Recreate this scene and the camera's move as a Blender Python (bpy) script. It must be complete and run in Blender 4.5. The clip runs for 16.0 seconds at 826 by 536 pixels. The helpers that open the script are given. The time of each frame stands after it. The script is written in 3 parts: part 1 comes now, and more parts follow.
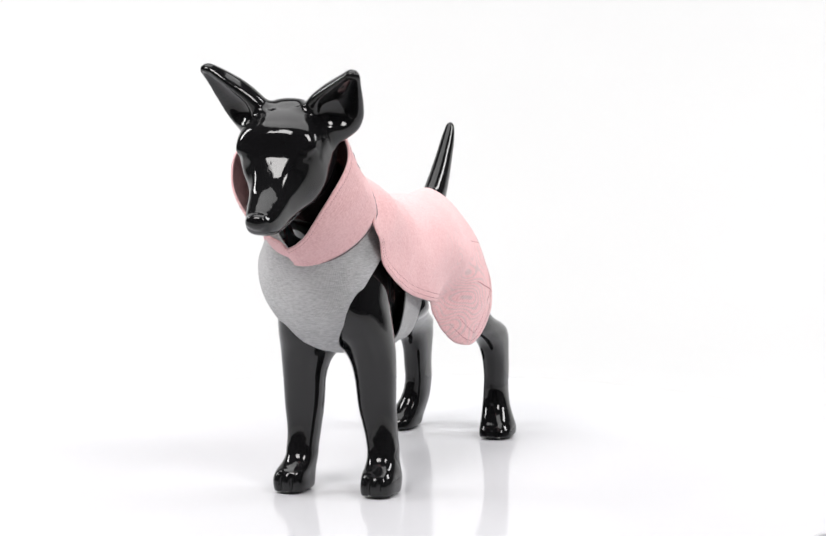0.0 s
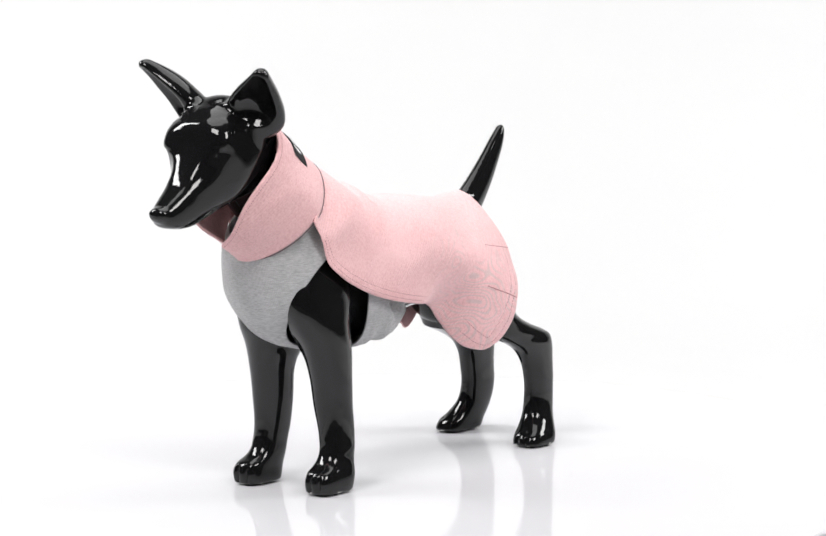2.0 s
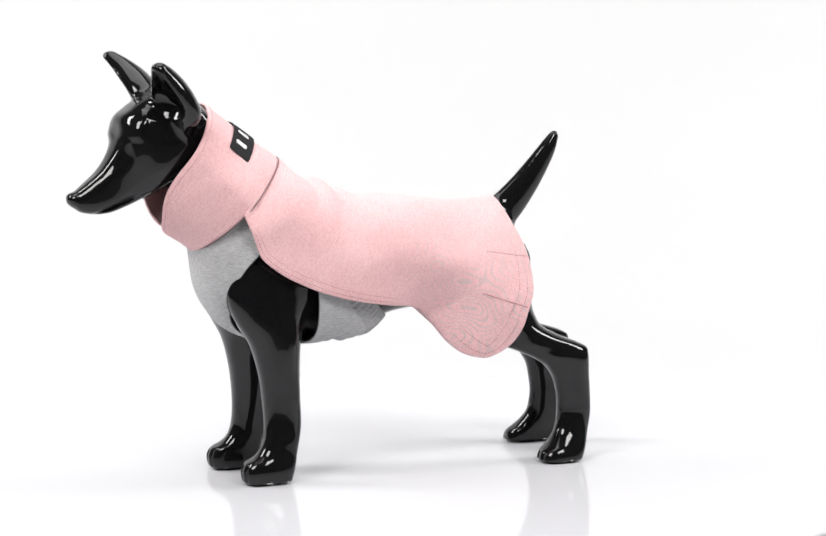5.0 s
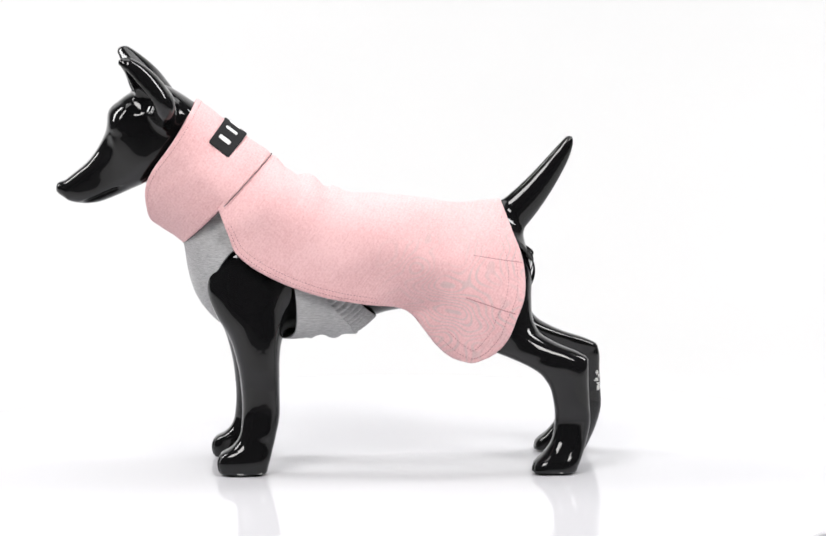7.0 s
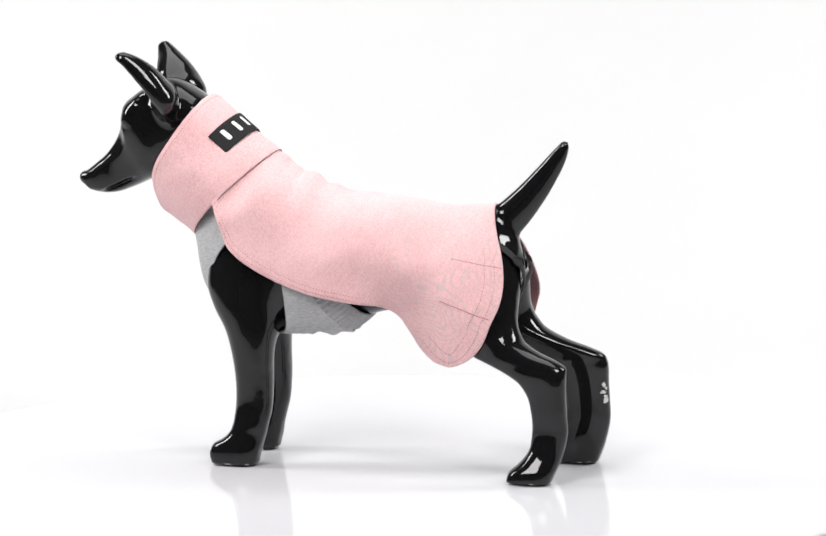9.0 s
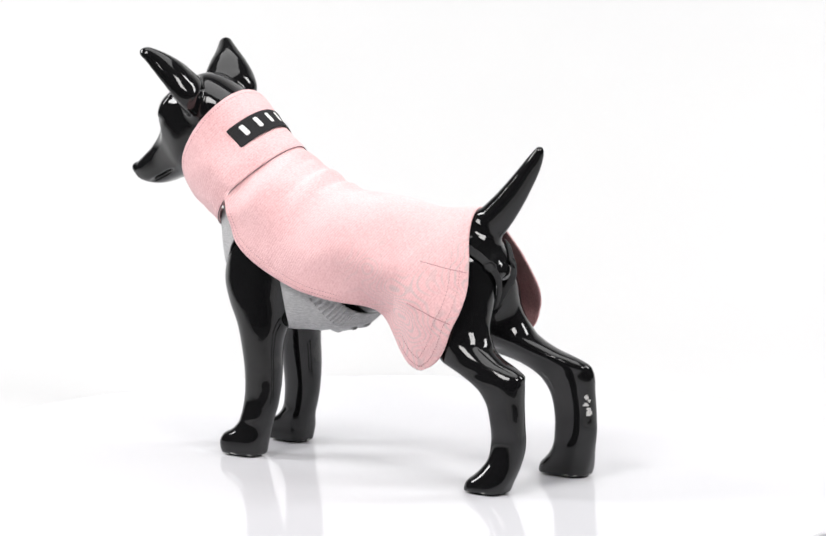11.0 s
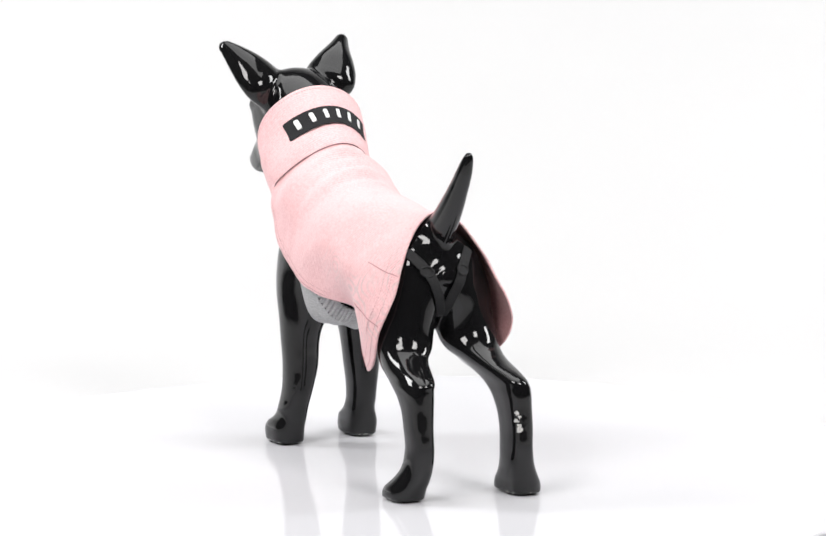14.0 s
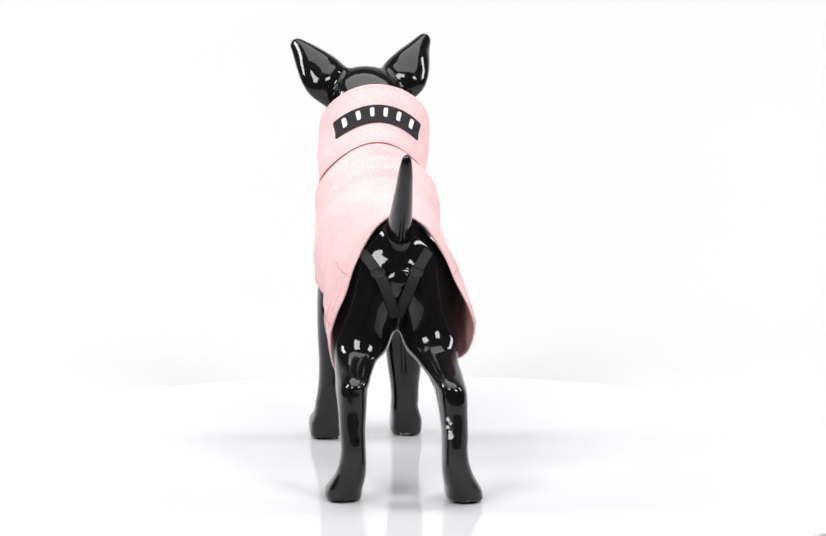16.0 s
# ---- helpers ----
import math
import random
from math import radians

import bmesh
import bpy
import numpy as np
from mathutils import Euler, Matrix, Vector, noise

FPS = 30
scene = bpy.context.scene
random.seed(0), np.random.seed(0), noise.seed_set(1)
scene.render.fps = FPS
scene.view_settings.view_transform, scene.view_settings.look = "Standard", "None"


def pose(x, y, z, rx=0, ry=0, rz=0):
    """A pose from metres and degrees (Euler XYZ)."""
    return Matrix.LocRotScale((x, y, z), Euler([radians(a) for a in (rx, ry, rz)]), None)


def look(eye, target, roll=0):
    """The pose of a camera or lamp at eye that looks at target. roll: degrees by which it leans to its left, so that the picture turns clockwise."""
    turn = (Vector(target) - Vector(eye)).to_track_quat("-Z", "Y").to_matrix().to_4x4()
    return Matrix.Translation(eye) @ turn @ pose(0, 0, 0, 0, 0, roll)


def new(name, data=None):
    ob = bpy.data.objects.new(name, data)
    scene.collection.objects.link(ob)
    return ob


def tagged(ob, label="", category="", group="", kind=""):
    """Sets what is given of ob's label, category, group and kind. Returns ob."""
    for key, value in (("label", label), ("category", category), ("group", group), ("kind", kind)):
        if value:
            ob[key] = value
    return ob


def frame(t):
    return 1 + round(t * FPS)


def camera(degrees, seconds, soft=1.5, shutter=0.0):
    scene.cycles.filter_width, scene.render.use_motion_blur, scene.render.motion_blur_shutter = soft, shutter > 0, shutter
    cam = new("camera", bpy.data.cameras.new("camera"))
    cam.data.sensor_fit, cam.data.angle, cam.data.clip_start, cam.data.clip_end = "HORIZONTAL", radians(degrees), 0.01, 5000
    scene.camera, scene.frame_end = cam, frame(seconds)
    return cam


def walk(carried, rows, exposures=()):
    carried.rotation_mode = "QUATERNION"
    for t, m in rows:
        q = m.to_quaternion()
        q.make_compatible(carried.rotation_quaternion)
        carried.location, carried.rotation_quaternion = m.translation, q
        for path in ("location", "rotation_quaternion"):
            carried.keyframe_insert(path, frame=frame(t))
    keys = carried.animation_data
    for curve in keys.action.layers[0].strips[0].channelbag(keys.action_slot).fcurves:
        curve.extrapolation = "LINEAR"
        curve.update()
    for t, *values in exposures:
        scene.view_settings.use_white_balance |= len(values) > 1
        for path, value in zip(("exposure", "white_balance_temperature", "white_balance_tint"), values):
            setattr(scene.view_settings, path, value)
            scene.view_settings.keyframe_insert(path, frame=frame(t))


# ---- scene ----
cam = camera(16.547, 16.0, soft=1.6)
EYE = pose(0, -3.110, 0.6458, 90 - 7.823, 0, -0.5405) @ pose(0, 0, 0, 0, 0, -0.203)
walk(cam, [(0, EYE), (16, EYE)])

# ---- light ----
world = bpy.data.worlds.new("studio_air")
scene.world = world
world.use_nodes = True
world.node_tree.nodes["Background"].inputs[0].default_value = (0.9, 0.95, 1.0, 1)
world.node_tree.nodes["Background"].inputs[1].default_value = 0.02


def softbox(name, eye, target, wide, high, watts, tint=(1, 1, 1)):
    data = bpy.data.lights.new(name, "AREA")
    data.shape, data.size, data.size_y, data.energy, data.color = "RECTANGLE", wide, high, watts, tint
    ob = new(name, data)
    ob.matrix_world = look(eye, target)
    return ob


softbox("key_softbox", (-1.15, -1.75, 2.2), (0, 0, 0.25), 1.0, 1.1, 50, (1.0, 0.98, 0.97))
softbox("fill_softbox", (1.3, -1.8, 2.1), (0, 0, 0.25), 0.8, 1.0, 39, (1.0, 0.98, 0.97))
softbox("top_softbox", (0.0, 0.35, 2.35), (0, 0.3, 0), 2.0, 1.8, 30)
softbox("backdrop_softbox", (-1.75, 0.35, 1.5), (-0.3, 2.0, 0.2), 0.6, 1.2, 38)
softbox("backdrop_softbox", (1.75, 0.35, 1.5), (0.3, 2.0, 0.2), 0.6, 1.2, 33)


# ---- materials ----
def material(name, base, rough=0.5, metal=0.0, spec=0.5, coat=0.0):
    m = bpy.data.materials.new(name)
    m.use_nodes = True
    b = m.node_tree.nodes["Principled BSDF"]
    b.inputs["Base Color"].default_value = (*base, 1)
    b.inputs["Roughness"].default_value = rough
    b.inputs["Metallic"].default_value = metal
    b.inputs["Specular IOR Level"].default_value = spec
    b.inputs["Coat Weight"].default_value = coat
    return m, m.node_tree, b


def node(tree, kind, **values):
    n = tree.nodes.new(kind)
    for key, value in values.items():
        n.inputs[key.replace("_", " ")].default_value = value
    return n


def coords(tree, scale=(1, 1, 1), turn=(0, 0, 0)):
    c = tree.nodes.new("ShaderNodeTexCoord")
    m = tree.nodes.new("ShaderNodeMapping")
    m.inputs["Scale"].default_value = scale
    m.inputs["Rotation"].default_value = turn
    tree.links.new(c.outputs["Object"], m.inputs["Vector"])
    return m.outputs["Vector"]


def ramp(tree, fac, stops):
    r = tree.nodes.new("ShaderNodeValToRGB")
    while len(r.color_ramp.elements) < len(stops):
        r.color_ramp.elements.new(0.5)
    for e, (at, col) in zip(r.color_ramp.elements, stops):
        e.position, e.color = at, (*col, 1)
    tree.links.new(fac, r.inputs["Fac"])
    return r.outputs["Color"]


def bump(tree, bsdf, height, strength, distance):
    b = tree.nodes.new("ShaderNodeBump")
    b.inputs["Strength"].default_value, b.inputs["Distance"].default_value = strength, distance
    tree.links.new(height, b.inputs["Height"])
    tree.links.new(b.outputs["Normal"], bsdf.inputs["Normal"])


def lacquer():
    m, t, b = material("black_lacquer", (0.0065, 0.0065, 0.007), 0.045, 0, 0.48, 0.0)
    b.inputs["Coat Roughness"].default_value = 0.03
    n = node(t, "ShaderNodeTexNoise", Scale=30.0, Detail=4.0)
    t.links.new(coords(t), n.inputs["Vector"])
    r = node(t, "ShaderNodeMapRange", To_Min=0.03, To_Max=0.085)
    t.links.new(n.outputs["Fac"], r.inputs["Value"])
    t.links.new(r.outputs["Result"], b.inputs["Roughness"])
    n2 = node(t, "ShaderNodeTexNoise", Scale=55.0, Detail=2.0)
    t.links.new(coords(t), n2.inputs["Vector"])
    bump(t, b, n2.outputs["Fac"], 0.06, 0.004)
    return m


def knit(name, dark, light, fine, rib, sheen, turn=(0, 0, 0), streak=(1, 1, 1), contrast=(0.3, 0.7), moire=0.0):
    m, t, b = material(name, light, 0.92, 0, 0.25)
    b.inputs["Sheen Weight"].default_value, b.inputs["Sheen Roughness"].default_value = sheen, 0.5
    n = node(t, "ShaderNodeTexNoise", Scale=fine, Detail=3.0, Roughness=0.6)
    t.links.new(coords(t, streak, turn), n.inputs["Vector"])
    broad = node(t, "ShaderNodeTexNoise", Scale=26.0, Detail=3.0)
    t.links.new(coords(t), broad.inputs["Vector"])
    mix = node(t, "ShaderNodeMath")
    mix.operation = "MULTIPLY_ADD"
    mix.inputs[1].default_value = 0.3
    t.links.new(broad.outputs["Fac"], mix.inputs[0])
    t.links.new(n.outputs["Fac"], mix.inputs[2])
    w = node(t, "ShaderNodeTexWave", Scale=rib, Distortion=2.5, Detail=2.0, Detail_Scale=3.0)
    t.links.new(coords(t, (1, 1, 1), turn), w.inputs["Vector"])
    line = node(t, "ShaderNodeMath")
    line.operation = "MULTIPLY_ADD"
    line.inputs[1].default_value = 0.07
    t.links.new(w.outputs["Fac"], line.inputs[0])
    t.links.new(mix.outputs[0], line.inputs[2])
    t.links.new(ramp(t, line.outputs[0], [(contrast[0] + 0.17, dark), (contrast[1] + 0.17, light)]), b.inputs["Base Color"])
    add = node(t, "ShaderNodeMath")
    add.operation = "ADD"
    soft = node(t, "ShaderNodeMath")
    soft.operation = "MULTIPLY"
    soft.inputs[1].default_value = 0.45
    t.links.new(w.outputs["Fac"], soft.inputs[0])
    t.links.new(soft.outputs[0], add.inputs[0])
    t.links.new(n.outputs["Fac"], add.inputs[1])
    bump(t, b, add.outputs[0], 0.55, 0.0013)
    if moire:
        # Grey contour lines put into the colour imitate moire; the cloth itself is plain.
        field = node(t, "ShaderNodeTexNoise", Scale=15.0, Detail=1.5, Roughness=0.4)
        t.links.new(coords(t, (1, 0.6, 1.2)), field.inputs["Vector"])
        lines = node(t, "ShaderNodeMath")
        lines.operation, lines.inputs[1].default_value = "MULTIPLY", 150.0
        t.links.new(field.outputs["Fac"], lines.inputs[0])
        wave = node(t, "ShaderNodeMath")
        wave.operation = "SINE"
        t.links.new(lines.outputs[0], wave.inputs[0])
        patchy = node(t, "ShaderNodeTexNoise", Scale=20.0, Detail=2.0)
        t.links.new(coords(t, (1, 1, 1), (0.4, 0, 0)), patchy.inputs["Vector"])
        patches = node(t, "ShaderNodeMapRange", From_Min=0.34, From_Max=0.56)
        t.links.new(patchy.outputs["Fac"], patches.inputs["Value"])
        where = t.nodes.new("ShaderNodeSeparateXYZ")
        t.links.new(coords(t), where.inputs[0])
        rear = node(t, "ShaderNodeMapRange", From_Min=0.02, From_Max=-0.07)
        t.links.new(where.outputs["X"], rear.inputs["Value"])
        strong = node(t, "ShaderNodeMapRange", From_Min=0.1, From_Max=0.9, To_Max=moire)
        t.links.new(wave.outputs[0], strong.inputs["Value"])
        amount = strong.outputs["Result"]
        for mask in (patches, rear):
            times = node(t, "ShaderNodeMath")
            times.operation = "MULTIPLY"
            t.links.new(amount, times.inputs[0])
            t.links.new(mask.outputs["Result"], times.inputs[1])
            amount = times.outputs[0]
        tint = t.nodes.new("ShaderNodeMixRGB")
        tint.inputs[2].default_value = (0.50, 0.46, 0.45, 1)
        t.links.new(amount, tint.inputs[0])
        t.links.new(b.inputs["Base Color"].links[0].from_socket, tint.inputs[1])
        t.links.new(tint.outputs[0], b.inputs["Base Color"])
    return m


def plain_noise(name, dark, light, scale, rough, spec=0.5, height=0.0005):
    m, t, b = material(name, light, rough, 0, spec)
    n = node(t, "ShaderNodeTexNoise", Scale=scale, Detail=5.0)
    t.links.new(coords(t), n.inputs["Vector"])
    t.links.new(ramp(t, n.outputs["Fac"], [(0.3, dark), (0.7, light)]), b.inputs["Base Color"])
    if height:
        bump(t, b, n.outputs["Fac"], 0.3, height)
    return m


BLACK = lacquer()
CHIP = plain_noise("bare_primer", (0.35, 0.35, 0.34), (0.7, 0.69, 0.67), 400, 0.7)
PINK = knit("pink_sweat_knit", (0.74, 0.415, 0.425), (0.875, 0.560, 0.568), 430.0, 105.0, 0.25, (0.0, 0.6, 0.0), (1, 1, 1), (0.3, 0.65))
# The same pink knit, with moire lines painted in towards the rear.
PINK_BACK = knit("pink_sweat_knit_moire", (0.74, 0.415, 0.425), (0.875, 0.560, 0.568), 430.0, 105.0, 0.25, (0.0, 0.6, 0.0), (1, 1, 1), (0.3, 0.65), 0.45)
GREY = knit("grey_marl_jersey", (0.37, 0.37, 0.375), (0.55, 0.55, 0.555), 420.0, 260.0, 0.1, (0, 0, 0), (0.42, 0.42, 2.4), (0.34, 0.66))
INNER_KNIT = knit("rose_inner_knit", (0.40, 0.20, 0.205), (0.54, 0.29, 0.295), 430.0, 105.0, 0.1)
THREAD = plain_noise("rose_thread", (0.42, 0.20, 0.21), (0.60, 0.32, 0.33), 900, 0.85, 0.2)
CORD = plain_noise("dark_seam_thread", (0.10, 0.07, 0.075), (0.22, 0.15, 0.16), 900, 0.85, 0.2)
BIND = plain_noise("grey_binding_thread", (0.08, 0.08, 0.085), (0.16, 0.16, 0.165), 900, 0.85, 0.2)
PATCH = plain_noise("black_woven_label", (0.012, 0.012, 0.013), (0.03, 0.03, 0.032), 1500, 0.85, 0.2)
WHITE = plain_noise("white_woven_thread", (0.72, 0.72, 0.72), (0.85, 0.85, 0.85), 1500, 0.85, 0.2)
WEB = plain_noise("black_elastic", (0.008, 0.008, 0.009), (0.022, 0.022, 0.023), 900, 0.7, 0.3)
ACRYL = plain_noise("white_acrylic", (0.630, 0.630, 0.656), (0.645, 0.645, 0.671), 3.0, 0.07, 0.11, 0)
PAPER = plain_noise("white_background_paper", (0.570, 0.570, 0.574), (0.580, 0.580, 0.583), 2.0, 0.7, 0.2, 0)
WALL = plain_noise("dark_studio_paint", (0.035, 0.035, 0.036), (0.05, 0.05, 0.051), 4.0, 0.8, 0.3)


def part(name, bm, mat, parent=None, label="", smooth=True):
    me = bpy.data.meshes.new(name)
    if isinstance(bm, bmesh.types.BMesh):
        bmesh.ops.recalc_face_normals(bm, faces=bm.faces)
        bm.to_mesh(me)
        bm.free()
    else:
        me.from_pydata(*bm)
    me.materials.append(mat)
    for f in me.polygons:
        f.use_smooth = smooth
    ob = new(name, me)
    ob.parent = parent
    if label:
        ob["label"] = label
    return ob


# ---- setting ----
def box(x0, x1, y0, y1, z0, z1):
    bm = bmesh.new()
    bmesh.ops.create_cube(bm, size=1)
    for v in bm.verts:
        v.co = Vector(((x0 + x1) / 2 + v.co.x * (x1 - x0), (y0 + y1) / 2 + v.co.y * (y1 - y0), (z0 + z1) / 2 + v.co.z * (z1 - z0)))
    return bm


def sweep():
    """A roll of paper that lies on the floor and curves up the back wall."""
    line = [(-0.95, -0.014), (-0.4, -0.014), (0.3, -0.014), (0.75, -0.014)]
    line += [(0.75 + 1.55 * math.sin(a), 1.536 - 1.55 * math.cos(a)) for a in np.linspace(0.03, math.pi / 2, 40)]
    line += [(2.3, 1.6), (2.3, 2.9)]
    bm = bmesh.new()
    rows = []
    for x in np.linspace(-2.9, 2.9, 5):
        rows.append([bm.verts.new((x, y, z)) for y, z in line])
    for a, b in zip(rows, rows[1:]):
        for i in range(len(line) - 1):
            bm.faces.new((a[i], a[i + 1], b[i + 1], b[i]))
    ob = part("backdrop", bm, PAPER)
    solid = ob.modifiers.new("thick", "SOLIDIFY")
    solid.thickness, solid.offset = 0.006, 1
    tagged(ob, "seamless white paper sweep behind the turntable", "backdrop", kind="structure")


sweep()
tagged(part("floor", box(-3.1, 3.1, -4.7, 2.6, -0.2, -0.04), WALL, smooth=False), "dark studio floor under the paper", "floor", kind="structure")
tagged(part("ceiling", box(-3.1, 3.1, -4.7, 2.6, 3.0, 3.1), WALL, smooth=False), "dark painted studio ceiling", "ceiling", kind="structure")
tagged(part("wall_north", box(-3.1, 3.1, 2.5, 2.6, -0.04, 3.0), WALL, smooth=False), "dark studio wall behind the paper", "wall", kind="structure")
tagged(part("wall_south", box(-3.1, 3.1, -4.7, -4.6, -0.04, 3.0), WALL, smooth=False), "dark studio wall", "wall", kind="structure")
tagged(part("wall_west", box(-3.1, -3.0, -4.6, 2.5, -0.04, 3.0), WALL, smooth=False), "dark studio wall", "wall", kind="structure")
tagged(part("wall_east", box(3.0, 3.1, -4.6, 2.5, -0.04, 3.0), WALL, smooth=False), "dark studio wall", "wall", kind="structure")


def disc():
    n = 160
    around = np.linspace(0, 2 * math.pi, n, endpoint=False)

    def stack(profile, caps):
        bm = bmesh.new()
        rings = [[bm.verts.new((r * math.cos(a), r * math.sin(a), z)) for a in around] for r, z in profile]
        for a, b in zip(rings, rings[1:]):
            for i in range(n):
                bm.faces.new((a[i], a[(i + 1) % n], b[(i + 1) % n], b[i]))
        if caps:
            bm.faces.new(rings[-1])
            bm.faces.new(rings[0][::-1])
        return bm

    plate = part("turntable", stack(((0.558, -0.010), (0.560, -0.008), (0.560, -0.0015), (0.558, 0.0)), True), ACRYL, smooth=False)
    part("base_ring", stack(((0.545, -0.0140), (0.552, -0.0140), (0.552, -0.0100), (0.545, -0.0100)), False), ACRYL, plate, "white base ring under the plate", smooth=False)
    return tagged(plate, "round glossy white acrylic turntable on the paper", "turntable")


turntable = disc()


# ---- the dog mannequin: solids blended into one skin ----
SHIFT = Matrix.Translation((0, 0.0068, 0))


def curve(s, rows, col):
    """Smooth interpolation of one column over the first column of rows."""
    xs = np.array([r[0] for r in rows], float)
    ys = np.array([r[col] for r in rows], float)
    h, d = np.diff(xs), np.diff(ys) / np.diff(xs)
    m = np.zeros_like(ys)
    m[0], m[-1] = d[0], d[-1]
    m[1:-1] = (d[:-1] * h[1:] + d[1:] * h[:-1]) / (h[1:] + h[:-1])
    s = np.clip(np.asarray(s, float), xs[0], xs[-1])
    i = np.clip(np.searchsorted(xs, s) - 1, 0, len(h) - 1)
    u = (s - xs[i]) / h[i]
    return ((1 + 2 * u) * (1 - u) ** 2 * ys[i] + u * (1 - u) ** 2 * h[i] * m[i]
            + u * u * (3 - 2 * u) * ys[i + 1] + u * u * (u - 1) * h[i] * m[i + 1])


VOX = 0.0018
LOW, HIGH = np.array((-0.27, -0.115, -0.008)), np.array((0.385, 0.11, 0.475))
SIZE = np.ceil((HIGH - LOW) / VOX).astype(int) + 1
AX = [(LOW[i] + VOX * np.arange(SIZE[i])).astype(np.float32) for i in range(3)]


def loft(o, axis, up, rows, cap0=0.0, cap1=0.0):
    """A solid along an axis. Rows: s, up offset, side offset, top, bottom, half width, power. Returns a function of x, y, z."""
    o, a = np.array(o, float), np.array(axis, float)
    a /= np.linalg.norm(a)
    u = np.array(up, float)
    u -= a * (u @ a)
    u /= np.linalg.norm(u)
    w = np.cross(u, a)
    s0, s1 = rows[0][0], rows[-1][0]
    reach = max(max(abs(r[1]) + r[3], abs(r[1]) + r[4], abs(r[2]) + r[5]) for r in rows) + 0.02
    table = np.linspace(s0, s1, 400)
    cols = [curve(table, rows, k) for k in range(1, 7)]

    def field(x, y, z):
        x, y, z = x - o[0], y - o[1], z - o[2]
        s = x * a[0] + y * a[1] + z * a[2]
        v = x * u[0] + y * u[1] + z * u[2]
        q = x * w[0] + y * w[1] + z * w[2]
        vc, wc, top, bot, half, power = (np.interp(s, table, c) for c in cols)
        k = np.ones_like(s)
        if cap0:
            k = np.minimum(k, np.sqrt(np.clip(1 - np.clip((cap0 - (s - s0)) / cap0, 0, 1) ** 2, 0.02, 1)))
        if cap1:
            k = np.minimum(k, np.sqrt(np.clip(1 - np.clip((cap1 - (s1 - s)) / cap1, 0, 1) ** 2, 0.02, 1)))
        v, q = v - vc, np.abs(q - wc)
        h = np.where(v > 0, top, bot) * k
        half = half * k
        r = ((np.abs(v) / h) ** power + (q / half) ** power) ** (1 / power)
        f = (r - 1) * np.minimum(np.minimum(h, half), 0.04)
        return np.maximum(f, np.maximum(s0 - s, s - s1))

    ends = np.array([o + a * s0, o + a * s1])
    return field, ends.min(0) - reach, ends.max(0) + reach


def blend(a, b, k):
    h = np.clip(0.5 + 0.5 * (b - a) / k, 0, 1)
    return b * (1 - h) + a * h - k * h * (1 - h)


